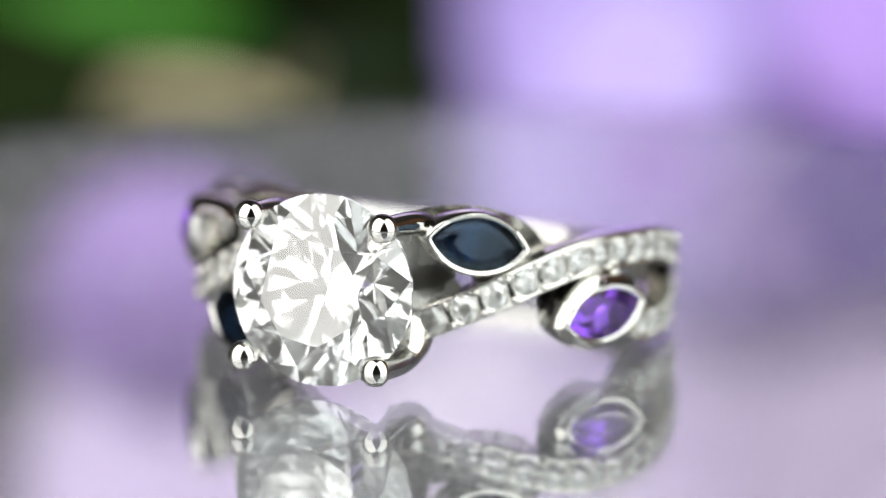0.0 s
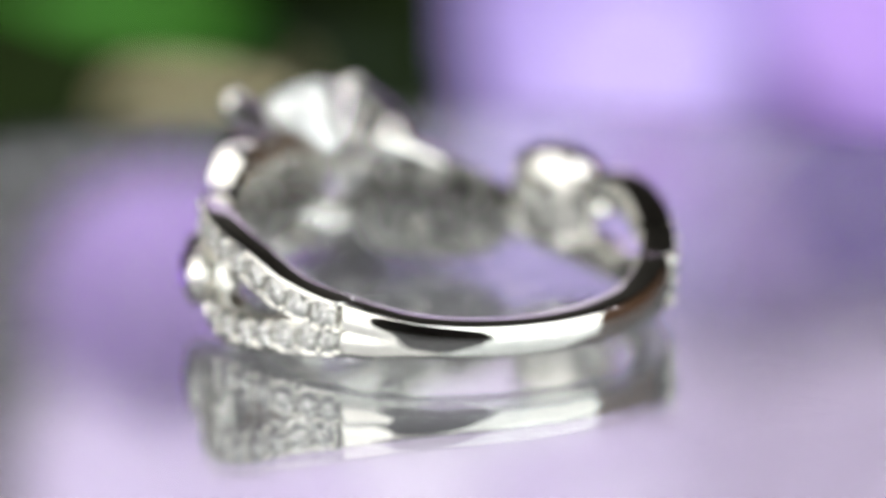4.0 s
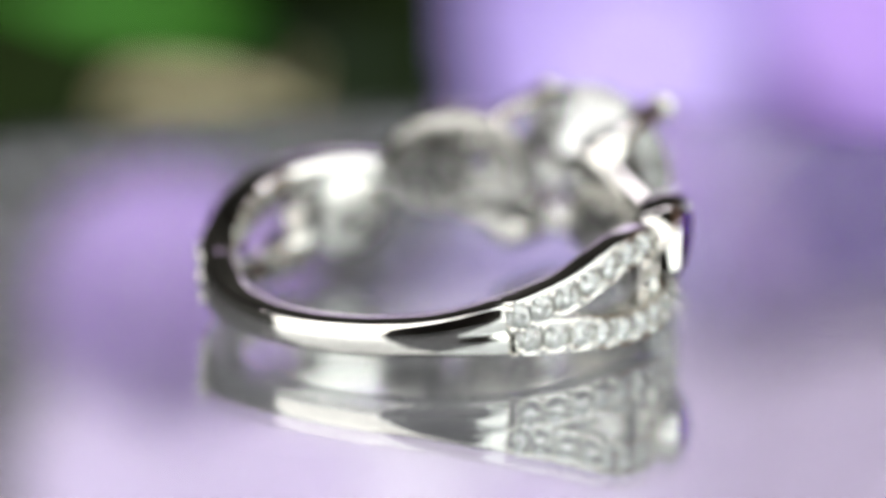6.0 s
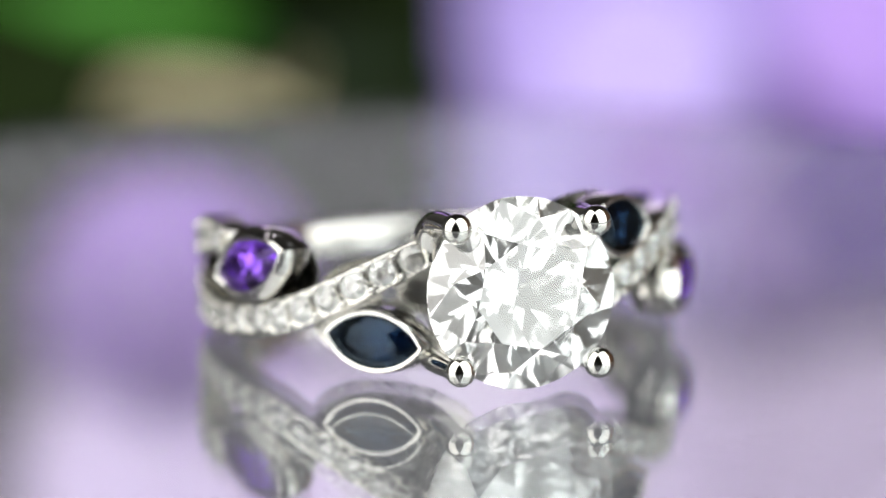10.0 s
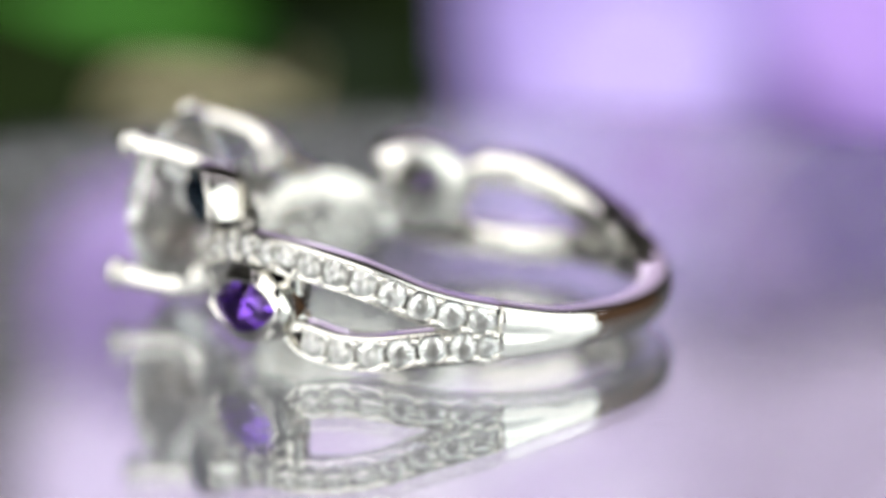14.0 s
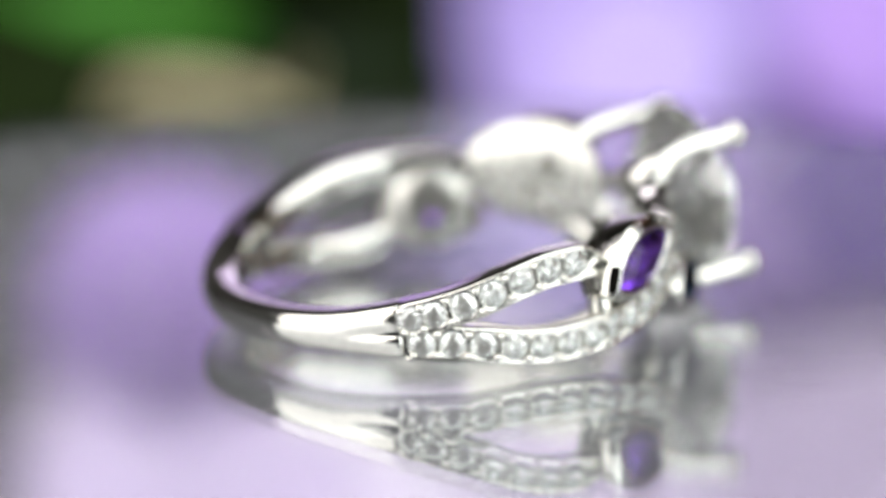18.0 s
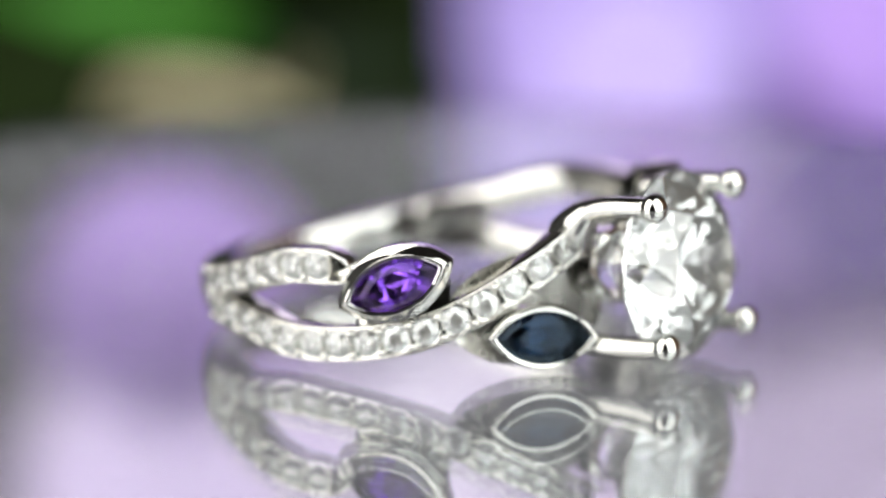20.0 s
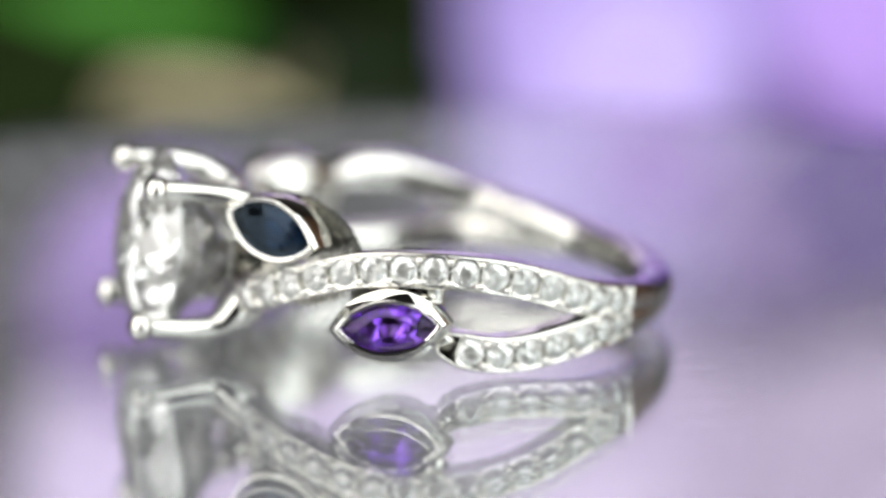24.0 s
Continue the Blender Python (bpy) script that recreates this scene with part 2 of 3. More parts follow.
def brilliant(R, table_r=0.56, crown=0.32, pav=0.86, star=0.80, low=0.24, girdle=0.03, arc=1):
    """A round brilliant, table towards +z, girdle at z = 0."""
    bm = bmesh.new()

    def at(r, a, z):
        return bm.verts.new((R * r * math.cos(radians(a)), R * r * math.sin(radians(a)), R * z))
    c = math.cos(radians(22.5))
    top = crown + girdle
    T = [at(table_r, i * 45, top) for i in range(8)]
    k = crown / (1 - table_r)
    S = [at(star, i * 45 + 22.5, top - k * (star * c - table_r)) for i in range(8)]
    n = 16 * arc
    G = [at(1, j * 360 / n, girdle) for j in range(n)]
    H = [at(1, j * 360 / n, -girdle) for j in range(n)]
    L = [at(low, i * 45 + 22.5, -girdle - pav * (1 - low * c)) for i in range(8)]
    cu = at(0, 0, -girdle - pav)
    bm.faces.new(T)
    for i in range(8):
        j = (i + 1) % 8
        bm.faces.new((T[i], S[i], T[j]))
        bm.faces.new((T[i], S[i - 1], G[2 * i * arc], S[i]))
        bm.faces.new((cu, L[i], H[2 * i * arc], L[i - 1]))
        for h in (0, 1):
            run = [(2 * i * arc + h * arc + q) % n for q in range(arc + 1)]
            for tip, row in ((S[i], G), (L[i], H)):
                # round girdle, flat facet: the points between the corners slide into the facet's plane
                p, q = row[run[0]].co, row[run[-1]].co
                nrm = (p - tip.co).cross(q - tip.co)
                for k in run[1:-1]:
                    c = row[k].co
                    c.z = p.z - ((c.x - p.x) * nrm.x + (c.y - p.y) * nrm.y) / nrm.z
                bm.faces.new([tip] + [row[k] for k in run])
    for j in range(n):
        bm.faces.new((G[j], H[j], H[(j + 1) % n], G[(j + 1) % n]))
    return bm


def lens(length, width, n):
    """Outline of a marquise: two arcs that meet in points on the x axis."""
    a, b = length / 2, width / 2
    R = (a * a + b * b) / (2 * b)
    phi = math.asin(a / R)
    up = [(R * math.sin(p), R * math.cos(p) - R + b) for p in np.linspace(-phi, phi, n)]
    return up + [(x, -y) for x, y in up[-2:0:-1]]


def marquise(length, width, crown, pav):
    bm = bmesh.new()
    n = 9
    out = lens(length, width, n)
    mid = lens(length * 0.80, width * 0.78, n)
    tab = lens(length * 0.60, width * 0.56, n)
    m = len(out)
    G = [bm.verts.new((x, y, 0.05)) for x, y in out]
    H = [bm.verts.new((x, y, -0.05)) for x, y in out]
    M = [bm.verts.new((x, y, crown * 0.62)) for x, y in mid]
    T = [bm.verts.new((x, y, crown)) for x, y in tab]
    K = [bm.verts.new((x * 0.55, y * 0.5, -pav * 0.6)) for x, y in out]
    cu = [bm.verts.new((x, 0, -pav)) for x in (-length * 0.14, length * 0.14)]
    bm.faces.new(T)
    for i in range(m):
        j = (i + 1) % m
        if i % 2 == 0:
            bm.faces.new((T[i], M[i], T[j])), bm.faces.new((T[j], M[i], M[j]))
            bm.faces.new((M[i], G[i], M[j])), bm.faces.new((M[j], G[i], G[j]))
            bm.faces.new((H[i], K[i], H[j])), bm.faces.new((H[j], K[i], K[j]))
        else:
            bm.faces.new((T[i], M[j], T[j])), bm.faces.new((T[i], M[i], M[j]))
            bm.faces.new((M[i], G[j], M[j])), bm.faces.new((M[i], G[i], G[j]))
            bm.faces.new((H[i], K[j], H[j])), bm.faces.new((H[i], K[i], K[j]))
        bm.faces.new((G[i], H[i], H[j], G[j]))
        xm = (out[i][0] + out[j][0]) / 2
        c = cu[0] if xm < 0 else cu[1]
        bm.faces.new((K[i], c, K[j]))
    # close the keel between the two end points
    i0 = n // 2
    bm.faces.new((K[i0], cu[0], cu[1])), bm.faces.new((K[m - i0], cu[1], cu[0]))
    return bm


def bezel(length, width, depth, rim_l, rim_w, gem_l, gem_w):
    """A marquise cup that swells below its rim (z = 0) and closes in a domed back with a hole."""
    bm = bmesh.new()
    n = 41

    def ringat(l, w, z):
        return [(x, y, z) for x, y in lens(l, w, n)]
    L, W = length, width
    rings = [ringat(L * 0.16, W * 0.24, -depth - 0.26), ringat(L * 0.38, W * 0.48, -depth - 0.22), ringat(L * 0.58, W * 0.66, -depth - 0.10), ringat(L * 0.80, W * 0.84, -depth + 0.10),
             ringat(L * 0.93, W * 0.93, -depth + 0.45), ringat(L * 0.99, W * 0.99, -depth + 0.95), ringat(L, W, -0.65), ringat(L - 0.07, W - 0.06, -0.36), ringat(rim_l + 0.10, rim_w + 0.08, -0.12), ringat(rim_l, rim_w, -0.04), ringat(rim_l - 0.14, rim_w - 0.09, 0.0),
             ringat(gem_l + 0.22, gem_w + 0.13, -0.01), ringat(gem_l + 0.06, gem_w + 0.03, -0.07), ringat(gem_l - 0.04, gem_w - 0.03, -0.19), ringat(gem_l - 0.12, gem_w - 0.10, -0.8), ringat(L * 0.28, W * 0.32, -depth + 0.35), ringat(L * 0.15, W * 0.22, -depth + 0.05)]
    loft(bm, rings, closed=True)
    return bm


def ico(r, sub=2):
    bm = bmesh.new()
    bmesh.ops.create_icosphere(bm, subdivisions=sub, radius=r)
    return bm


def stone_seat(half_l, half_w, hole, depth):
    """A small collar round one stone: rounded square outside, round inside, top at z = 0."""
    n = 24
    rings = []
    for kind, grow, z in (("hole", 0.0, -depth), ("hole", 0.0, -0.07), ("hole", 0.03, -0.02), ("out", -0.05, 0.0), ("out", -0.015, -0.02), ("out", 0.0, -0.07), ("out", 0.0, -depth)):
        ring_pts = []
        for k in range(n):
            a = 2 * math.pi * k / n
            c, d = math.cos(a), math.sin(a)
            if kind == "hole":
                ring_pts.append(((hole + grow) * c, (hole + grow) * d, z))
            else:
                e = (abs(c) ** 5 + abs(d) ** 5) ** -0.2
                ring_pts.append(((half_l + grow) * c * e, (half_w + grow) * d * e, z))
        rings.append(ring_pts)
    bm = bmesh.new()
    loft(bm, rings, closed=True)
    return bm


def head_pose(origin, normal, along):
    n = Vector(normal).normalized()
    x = (Vector(along) - n * n.dot(Vector(along))).normalized()
    y = n.cross(x)
    m = Matrix((x, y, n)).transposed().to_4x4()
    m.translation = Vector(origin) * MM
    return m


HALF_TURN = Matrix.Diagonal((-1, 1, -1, 1))


def build_ring():
    build_shank()
    for side in (1, -1):
        strand(LONG_Z, 10.0, 131.0, side, long_half, "vine_strand")
        strand(SHORT_Z, 75.0, 131.0, side, short_half, "short_strand")
    # small stones along the strands, with a pair of beads between neighbours
    stone = grain = seat = None
    for zf, ths in ((LONG_Z, [21.5 + 7.25 * i for i in range(15)]), (SHORT_Z, [83.0 + 7.3 * i for i in range(7)])):
        for side in (1, -1):
            turn = Matrix.Identity(4) if side > 0 else HALF_TURN
            ths2 = [min(t, 125.0) for t in ths]
            for k, th in enumerate(ths2):
                o, t, s, n = strand_frame(th, zf, R_OUT - 0.10)
                m = turn @ head_pose(o, n, t)
                if stone is None:
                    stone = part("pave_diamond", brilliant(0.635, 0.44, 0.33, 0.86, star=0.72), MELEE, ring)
                    stone.matrix_basis = m
                else:
                    share(stone, ring, m)
                o, t, s, n = strand_frame(th, zf, R_OUT - 0.015)
                m = turn @ head_pose(o, n, t)
                if seat is None:
                    seat = part("stone_seat", stone_seat(0.612, 0.69, 0.56, 0.5), GOLD_FINE, ring, "bright-cut white gold collar", smooth=True)
                    seat.matrix_basis = m
                else:
                    share(seat, ring, m)
                # beads at the corners, towards the next stone
                th2 = th + 1.9 if k == len(ths2) - 1 else (th + ths2[k + 1]) / 2
                o, t, s, n = strand_frame(th2, zf, R_OUT + 0.01)
                for q in (-1, 1):
                    m2 = turn @ Matrix.Translation((o + s * 0.47 * q) * MM)
                    if grain is None:
                        grain = part("setting_bead", ico(0.185, 2), GOLD_FINE, ring, smooth=True)
                        grain.matrix_basis = m2
                    else:
                        share(grain, ring, m2)
    # marquise leaves: angle, height, radius, tilt towards larger angles, slope of the long axis
    leaves = (("sapphire", 30.8, 2.15, 10.98, 9.0, (-0.56, -0.56), 5.05, 2.84, 2.05, 4.75, 2.66, 4.10, 2.16, SAPPHIRE),
              ("amethyst", 63.6, -0.86, 11.05, 0.0, (1.0, 1.55), 5.4, 3.24, 2.05, 4.75, 2.46, 4.08, 1.98, AMETHYST))
    for name, th, z, r, tilt, dz, length, width, depth, rim_l, rim_w, gem_l, gem_w, material in leaves:
        o, n = cyl(th, r, z), cyl(th + tilt, 1, 0)
        first = None
        for side, slope in zip((1, -1), dz):
            m = head_pose(o, n, cyl(th + 90 + tilt, 4.8, 0) + Vector((0, 0, slope)))
            m = m if side > 0 else HALF_TURN @ m
            if first is None:
                cup = part(name + "_bezel", bezel(length, width, depth, rim_l, rim_w, gem_l, gem_w), GOLD, ring, smooth=True)
                cup.data.set_sharp_from_angle(angle=radians(42))
                g = part(name, marquise(gem_l, gem_w, 0.42, 1.15), material, cup)
                first = (cup, g)
            else:
                cup = share(first[0], ring, m)
                g = share(first[1], cup, Matrix.Identity(4))
            cup.matrix_basis = m
            g.location = (0, 0, -0.22 * MM)
            tagged(cup, "polished white gold bezel")
            tagged(g, {"sapphire": "dark blue marquise sapphire", "amethyst": "violet marquise amethyst"}[name])
    # short links between the strands beside the amethysts
    for side in (1, -1):
        bm = bmesh.new()
        pts = [cyl(76.4, 9.6, -1.5), cyl(74.4, 9.6, -0.6), cyl(72.8, 9.6, 0.4), cyl(72.4, 9.6, 1.5)]
        pts = smooth_path([Vector((p.x * side, p.y, p.z * side)) for p in pts], 5)
        tube(bm, pts, [0.80 - 0.36 * math.sin(math.pi * i / (len(pts) - 1)) ** 0.7 for i in range(len(pts))], 20)
        for v in bm.verts:
            r = math.hypot(v.co.x, v.co.y)
            k = min(10.2, max(8.95, r)) / r
            v.co.x, v.co.y = v.co.x * k, v.co.y * k
        part("link", bm, GOLD, ring, smooth=True)
    # domed plates inside the band that join bezel and strand, pierced behind the stones
    for tc, zc, ht, hz, holes in ((28.5, 1.15, 24.0, 2.4, ((22.0, 1.75, 0.55), (30.0, 0.4, 0.40))), (63.0, -0.40, 12.5, 1.95, ((63.0, -0.8, 0.34),))):
        bm = bmesh.new()
        n, m = 44, 44
        sheets = []
        for thick in (0.0, 0.20):
            grid = {}
            for i in range(n + 1):
                for j in range(m + 1):
                    u, v = 2 * i / n - 1, 2 * j / m - 1
                    k = max(abs(u), abs(v)) / max(1e-6, math.hypot(u, v))
                    uu, vv = u * k, v * k
                    rho = math.hypot(uu, vv)
                    grid[i, j] = bm.verts.new(cyl(tc + ht * uu, 8.45 + 0.55 * rho ** 3 + thick, zc + hz * vv))
            sheets.append(grid)
        for grid in sheets:
            for i in range(n):
                for j in range(m):
                    q = [grid[i, j], grid[i + 1, j], grid[i + 1, j + 1], grid[i, j + 1]]
                    c = sum((w.co for w in q), Vector()) / 4
                    th = math.degrees(math.atan2(c.x, -c.y))
                    if all(math.hypot((th - a) * 0.155, c.z - z) > rr for a, z, rr in holes):
                        bm.faces.new(q)
        plate_a = part("gallery_plate", bm, GOLD_SATIN, ring, "satin white gold inner plate", smooth=True)
        share(plate_a, ring, HALF_TURN)
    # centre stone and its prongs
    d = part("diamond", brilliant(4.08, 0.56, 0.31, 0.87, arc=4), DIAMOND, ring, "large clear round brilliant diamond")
    d.matrix_basis = head_pose((0, -12.72, 0), (0, -1, 0), (math.cos(radians(11)), 0, math.sin(radians(11))))
    for sx in (1, -1):
        for sz in (1, -1):
            bm = bmesh.new()
            if sx * sz > 0:
                # straight back to the sapphire's bezel
                stations = [(3.25, -8.9, 2.5), (3.3, -9.8, 2.75), (3.25, -10.8, 2.95), (3.1, -12.2, 3.02), (3.05, -13.7, 3.02)]
                radii = table([0, 1], [0.55, 0.46])
            else:
                # sweeps down from the root of the vine strand
                stations = [(2.7, -9.2, 1.7), (2.85, -9.6, 2.1), (2.98, -10.05, 2.5), (3.05, -10.65, 2.86), (3.06, -11.7, 3.02), (3.05, -13.7, 3.02)]
                radii = table([0, 0.35, 0.6, 1], [1.05, 0.84, 0.53, 0.46])
            path = smooth_path([(x * sx, y, z * sz) for x, y, z in stations], 6)
            tube(bm, path, [radii(i / (len(path) - 1)) for i in range(len(path))])
            p = part("prong", bm, GOLD, ring, smooth=True)
            bm = ico(0.66, 4)
            for v in bm.verts:
                v.co.y *= 0.85
            tip = part("prong_tip", bm, GOLD, p, "round polished ball tip", smooth=True)
            tip.location = Vector((3.03 * sx, -13.85, 3.0 * sz)) * MM
    bm = bmesh.new()
    loop = [(2.05 * math.cos(a), -9.55, 1.35 * math.sin(a)) for a in np.linspace(0, 2 * math.pi, 41)[:-1]]
    rings = []
    for i, p in enumerate(loop):
        c = Vector(p)
        out = Vector((p[0], 0, p[2])).normalized()
        rings.append([c + out * a + Vector((0, b, 0)) for a, b in ((0.3, 0.55), (0.35, -0.3), (0.15, -0.45), (-0.15, -0.4), (-0.25, 0.55))])
    loft(bm, rings, closed=True)
    part("gallery", bm, GOLD, ring, "oval gallery under the diamond")


build_ring()


# ---- flowers behind the plate ----
def petal_bm(length, width, cup, ruffle, seed, n=14, m=12, blunt=False):
    """A petal from the origin along +x, facing +z, two sided with a little thickness."""
    rnd = random.Random(seed)
    ph = [rnd.uniform(0, 6.28) for _ in range(4)]
    bm = bmesh.new()
    sheets = []
    for side in (0.12, -0.12):
        rows = []
        for i in range(n + 1):
            u = i / n
            w = width * (0.12 + 0.88 * math.sin(math.pi * min(1, u ** 0.75 * 0.80 + 0.06)) ** 0.8) * (1 if u < 0.8 else math.sqrt(max(0.02, 1 - ((u - 0.8) / 0.2) ** 2)))
            if blunt:
                w = width * min(1.0, 0.25 + 1.5 * u) * (1 if u < 0.82 else max(0.1, 1 - ((u - 0.82) / 0.18) ** 3) ** 0.5)
            row = []
            for j in range(m + 1):
                v = 2 * j / m - 1
                z = cup * (u - 0.25) ** 2 * length * 0.9 + cup * 0.35 * v * v * width * u + ruffle * u * u * (math.sin(4 * v + ph[0]) + 0.6 * math.sin(9 * v + 3 * u + ph[1]))
                row.append(bm.verts.new((u * length * (1 - 0.06 * v * v + 0.03 * math.sin(5 * v + ph[2])), v * w / 2, z + side * (1 - abs(v)) - 0.2 * math.exp(-40 * v * v) * u)))
            rows.append(row)
        sheets.append(rows)
    for k, rows in enumerate(sheets):
        for i in range(n):
            for j in range(m):
                q = (rows[i][j], rows[i + 1][j], rows[i + 1][j + 1], rows[i][j + 1])
                bm.faces.new(q if k == 0 else q[::-1])
    a, b = sheets
    for i in range(n):
        bm.faces.new((a[i][0], b[i][0], b[i + 1][0], a[i + 1][0]))
        bm.faces.new((a[i + 1][m], b[i + 1][m], b[i][m], a[i][m]))
    for j in range(m):
        bm.faces.new((a[n][j], b[n][j], b[n][j + 1], a[n][j + 1]))
        bm.faces.new((a[0][j + 1], b[0][j + 1], b[0][j], a[0][j]))
    return bm


def flower(x, y, z, size, material, label, yaw, pitch, petals, seed, cup=0.35, spin=0.0, broad=1.02, blunt=False):
    f = empty("flower", label, "flower", "flowers behind the ring")
    face = pose(x * MM, y * MM, z * MM, 0, 0, 0) @ pose(0, 0, 0, 90 - pitch, 0, yaw)
    f.matrix_basis = Matrix.Translation((x * MM, y * MM, TABLE_Z * MM))
    inv = f.matrix_basis.inverted()
    for k in range(petals):
        bm = petal_bm(size, size * broad, cup, size * 0.04, seed + k, blunt=blunt)
        p = part("petal", bm, material, f, smooth=True)
        p.matrix_basis = inv @ face @ pose(0, 0, (0.25 * (k % 2)) * MM, 0, -8, spin + 360 * k / petals)
    bm = ico(size * 0.09, 3)
    c = part("flower_centre", bm, DEEP if material is DEEP else PALE, f, smooth=True)
    c.matrix_basis = inv @ face
    bm = bmesh.new()
    back = 214.0 - y
    pts = smooth_path([Vector((0, 0.6, z - TABLE_Z)), Vector((0, back * 0.7, z - TABLE_Z + 1.0)), Vector((0, back, (z - TABLE_Z) * 0.6)), Vector((0, back + 1, 0))], 6)
    tube(bm, pts, [min(0.8, size * 0.12)] * len(pts), 10)
    part("stem", bm, LEAF, f, smooth=True)
    return f


def leaf(x, y, z, length, width, yaw, pitch, roll, material, label, seed):
    f = empty("leaf", label, "leaf", "leaves behind the ring")
    face = pose(x * MM, y * MM, z * MM) @ pose(0, 0, 0, roll, pitch, yaw)
    f.matrix_basis = Matrix.Translation((x * MM, y * MM, TABLE_Z * MM))
    inv = f.matrix_basis.inverted()
    p = part("blade", petal_bm(length, width, 0.15, length * 0.02, seed), material, f, smooth=True)
    p.matrix_basis = inv @ face
    bm = bmesh.new()
    pts = smooth_path([(0, 0, z - TABLE_Z), (-5, 3, (z - TABLE_Z) * 0.9), (-7, 4, 0)], 6)
    tube(bm, pts, [0.6] * len(pts), 8)
    part("stalk", bm, material, f, smooth=True)


def build_flowers():
    # lilac bank beside the shade-dark leaves, from the table up to above the plate
    lilac = "large pale lilac flower with broad ruffled petals"
    mauve = "large mauve flower with broad ruffled petals"
    flower(16.2, 150, -22, 14.5, LILAC, lilac, -2, 8, 5, 11, cup=-0.06, spin=-90, broad=1.3, blunt=True)
    flower(34.0, 152, -23, 13.0, MAUVE, mauve, -6, 8, 5, 15, cup=-0.06, spin=-94, broad=1.3, blunt=True)
    flower(17.0, 158, 0, 15.0, MAUVE, mauve, -3, 6, 5, 21, cup=-0.1, spin=-60, broad=1.3, blunt=True)
    flower(36.0, 160, 2, 15.0, LILAC, lilac, -5, 6, 5, 25, cup=-0.1, spin=-20, broad=1.3, blunt=True)
    flower(14.0, 150, 23, 12.5, LIGHT, lilac, -2, 4, 5, 27, cup=-0.06, spin=90, broad=1.3, blunt=True)
    flower(31.0, 158, 27, 11.0, MAUVE, mauve, -6, 4, 5, 29, cup=-0.06, spin=70, broad=1.3, blunt=True)
    flower(9.0, 172, 44, 12.0, LIGHT, mauve, 0, 3, 5, 33, cup=-0.06, spin=40, broad=1.3, blunt=True)
    flower(27.5, 140, 28, 9.0, DUSK, "dusky violet flower with rounded petals", -4, 3, 5, 35, cup=-0.06, spin=12, broad=1.3, blunt=True)
    flower(-17.0, 108, 22.4, 8.8, VIOLET, "soft violet flower with rounded petals", 5, 4, 5, 31, spin=50, broad=1.3, blunt=True)
    flower(24.8, 72, 8.0, 5.4, DEEP, "small deep purple flower with rounded petals", -8, 5, 5, 41, cup=-0.1, spin=18, broad=1.35, blunt=True)
    # smaller florets in front of the bank
    flower(13.6, 138, -22.5, 6.6, LIGHT, "light lilac floret with ruffled petals", 0, 8, 5, 81, cup=-0.1, spin=20, broad=1.2, blunt=True)
    flower(29.5, 140, -20.5, 6.0, MAUVE, "mauve floret with ruffled petals", -4, 8, 5, 85, cup=-0.1, spin=-10, broad=1.2, blunt=True)
    # dark bud shape added in place of the shadowed gap between petals
    flower(23.4, 132, -24.8, 2.8, DUSK, "dark violet bud shape for the shade between lilac florets", 0, 8, 5, 89, cup=0.5, spin=30, broad=1.2)
    flower(14.5, 130, 20.0, 3.8, VIOLET, "small violet floret with rounded petals", 0, 5, 5, 93, cup=-0.1, spin=60, broad=1.2, blunt=True)
    # pale heads that bend over the others
    pale, blush = "pale lilac flower with broad petals", "pale blush flower with broad petals"
    flower(-16.5, 140, 44.5, 12.5, BLUSH, blush, 4, 2, 5, 51, cup=-0.05, spin=5, broad=1.35, blunt=True)
    flower(1.5, 150, 49.0, 13.5, PALE, pale, 0, 2, 5, 61, cup=-0.05, spin=33, broad=1.35, blunt=True)
    flower(16.5, 149, 49.5, 13.5, BLUSH, blush, -4, 2, 5, 71, cup=-0.05, spin=12, broad=1.35, blunt=True)
    flower(32.5, 138, 47.0, 14.0, ROSE, "dusty rose flower with broad petals", -8, 2, 5, 75, cup=-0.05, spin=42, broad=1.35, blunt=True)
    leaf(-25.5, 100, -9.5, 15.5, 3.0, 0, 9, 62, LEAF, "narrow bright green leaf among the flowers", 5)
    leaf(-11.0, 150, -24.6, 11, 3.0, 0, 10, 70, LEAF_IN_SHADE, "small green leaf among the flowers, coloured as in shade", 6)
    # backdrop leaves, coloured near-black to stand for the shade behind the flowers
    broad = "broad leaf behind the flowers, near-black as in deep shade"
    leaf(-60.0, 185, -20.0, 50, 44, 0, 0, 80, DEEP_SHADE_LEAF, broad, 7)
    leaf(-32.0, 190, -20.0, 46, 44, 0, 0, 80, DEEP_SHADE_LEAF, broad, 8)
    leaf(-64.0, 200, 18.0, 54, 50, 0, 0, 85, DEEP_SHADE_LEAF, broad, 9)
    leaf(-30.0, 205, 20.0, 54, 52, 0, 0, 85, DEEP_SHADE_LEAF, broad, 10)
    leaf(18.0, 205, 6.0, 54, 60, 0, 0, 85, DEEP_SHADE_LEAF, broad, 12)
    # a pale woody twig that crosses in front of the shade-dark leaves
    twig = empty("twig", "pale beige woody twig among the leaves", "twig")
    twig.location = (-0.0138, 0.092, TABLE_Z * MM)
    bm = bmesh.new()
    pts = smooth_path([(-4, 34, 0), (-5, 18, 18), (-5.2, 5, 26.4), (-1.9, 0, 28.2), (2.3, 0, 27.6), (6.0, 0, 25.6), (8.4, 0.5, 21)], 6)
    tube(bm, pts, [1.35 - 0.008 * i for i in range(len(pts))], 12)
    part("wood", bm, STEM, twig, smooth=True)
    bm = bmesh.new()
    pts = smooth_path([(4.4, 0, 26.6), (5.6, -1.0, 28.4), (6.0, -1.8, 30.4)], 5)
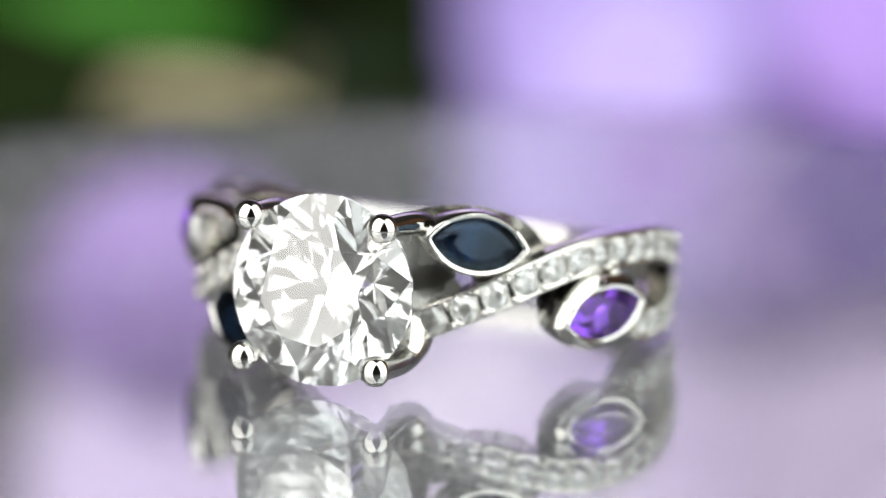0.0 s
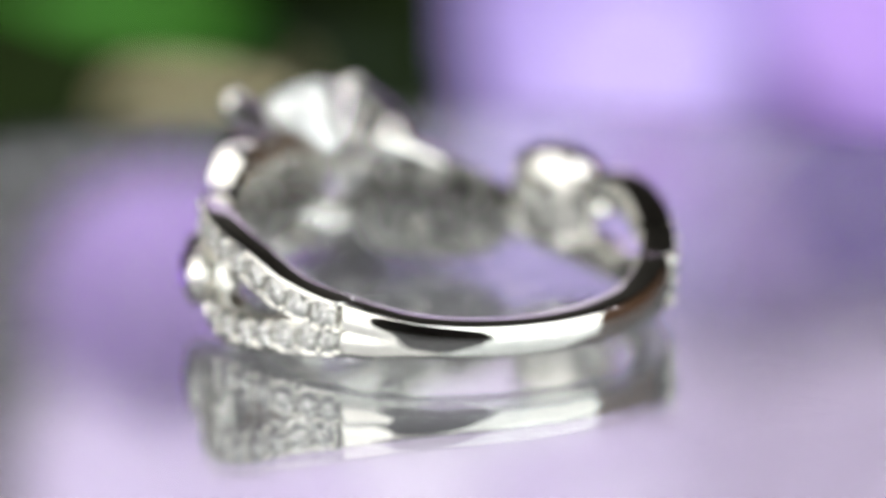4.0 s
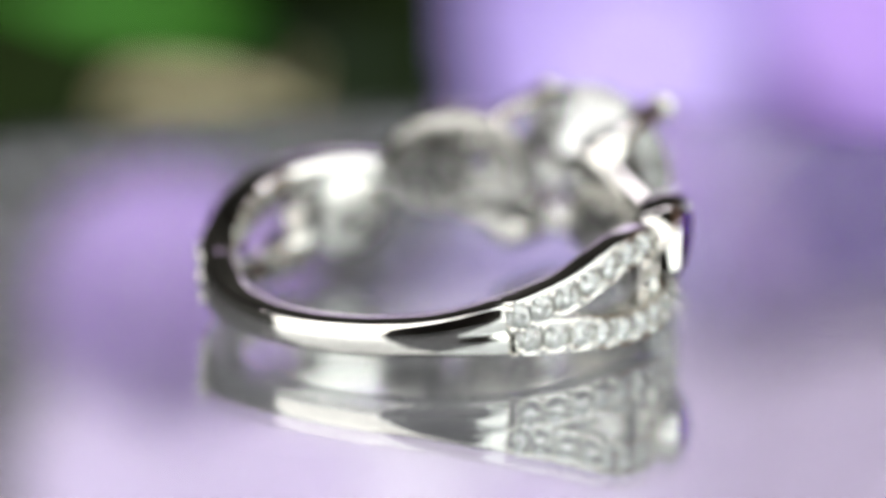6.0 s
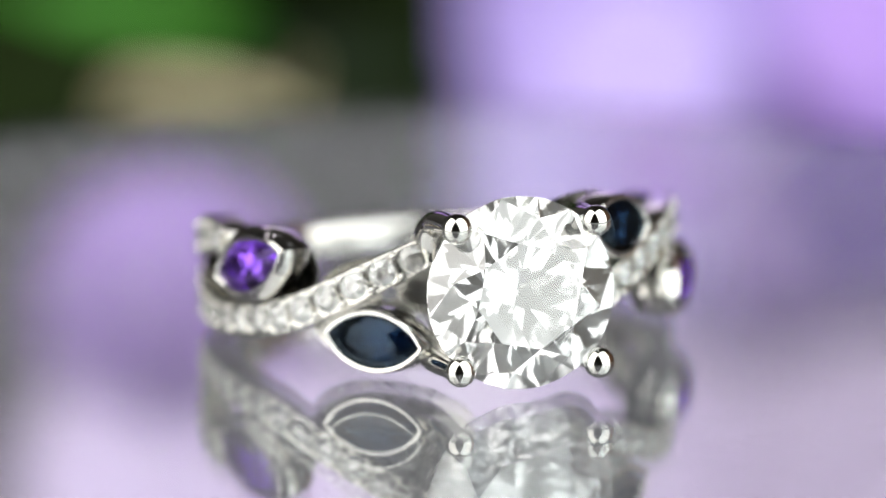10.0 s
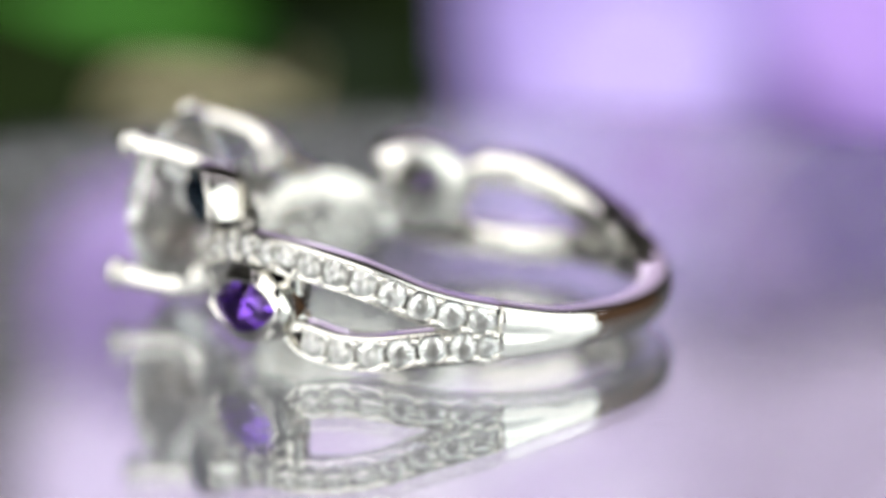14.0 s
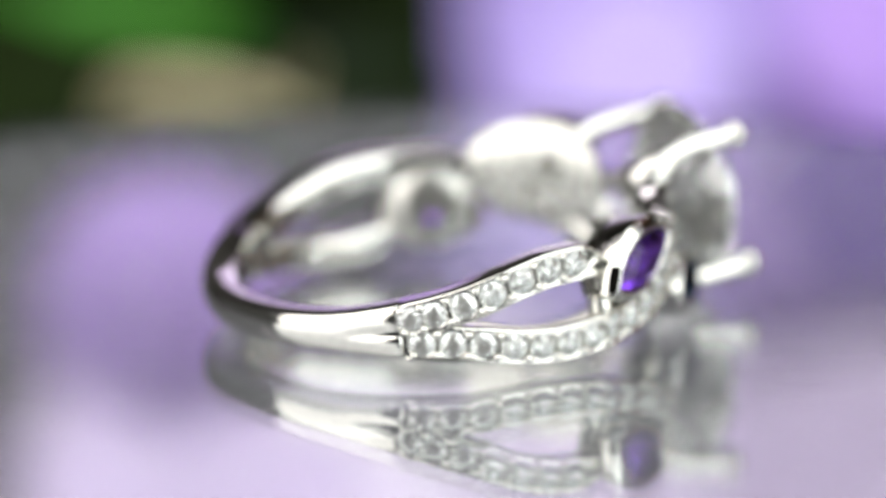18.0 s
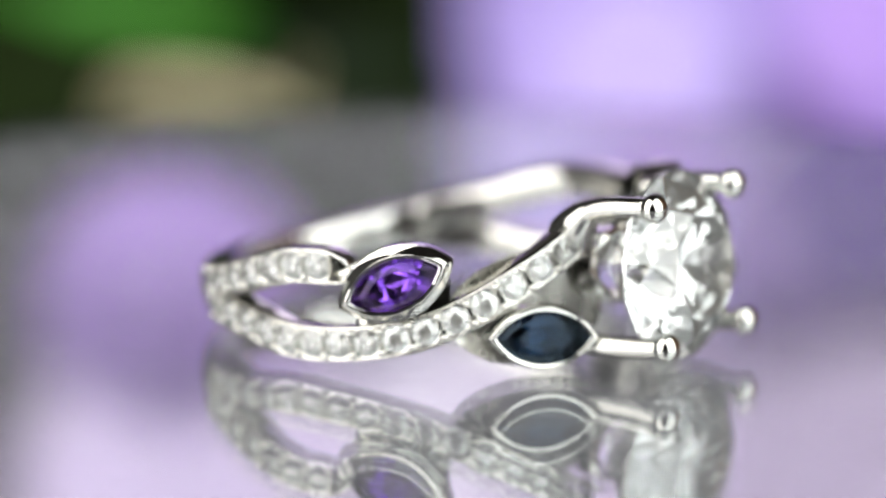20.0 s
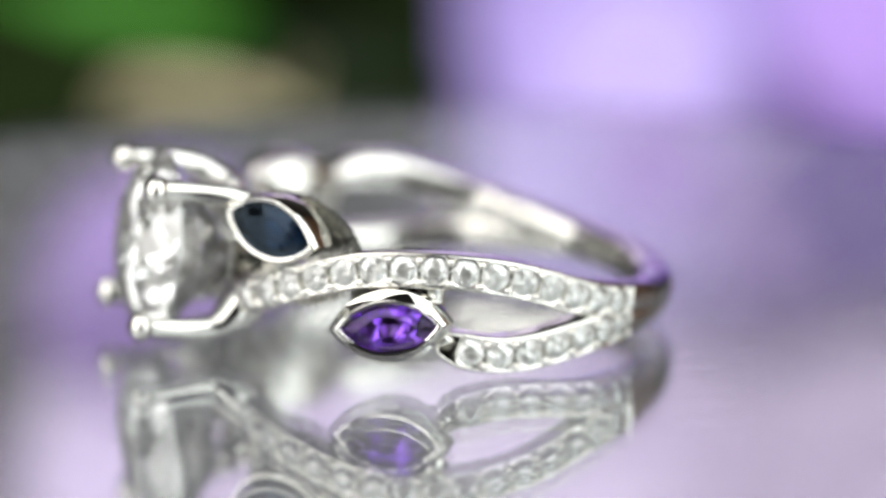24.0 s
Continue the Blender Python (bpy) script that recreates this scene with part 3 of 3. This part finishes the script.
    tube(bm, pts, [0.55 - 0.03 * i for i in range(len(pts))], 8)
    part("side_shoot", bm, STEM, twig, smooth=True)


build_flowers()


# ---- motion ----
def motions():
    times = [0.5 * i for i in range(49)]
    rest = pose(0, 0, -0.626 * MM) @ pose(0, 0, 0, -7.05, 0, 0) @ pose(0, 0, 0, 0, 0.45, 0)
    walk(ring, [(t, pose(0, 0, 0, 0, 0, -TURN * (t - 10.5)) @ rest) for t in times])
    walk(plate, [(t, pose(0, 0, PLATE_Z * MM, 0, 0, -TURN * (t - 10.5))) for t in times])


motions()
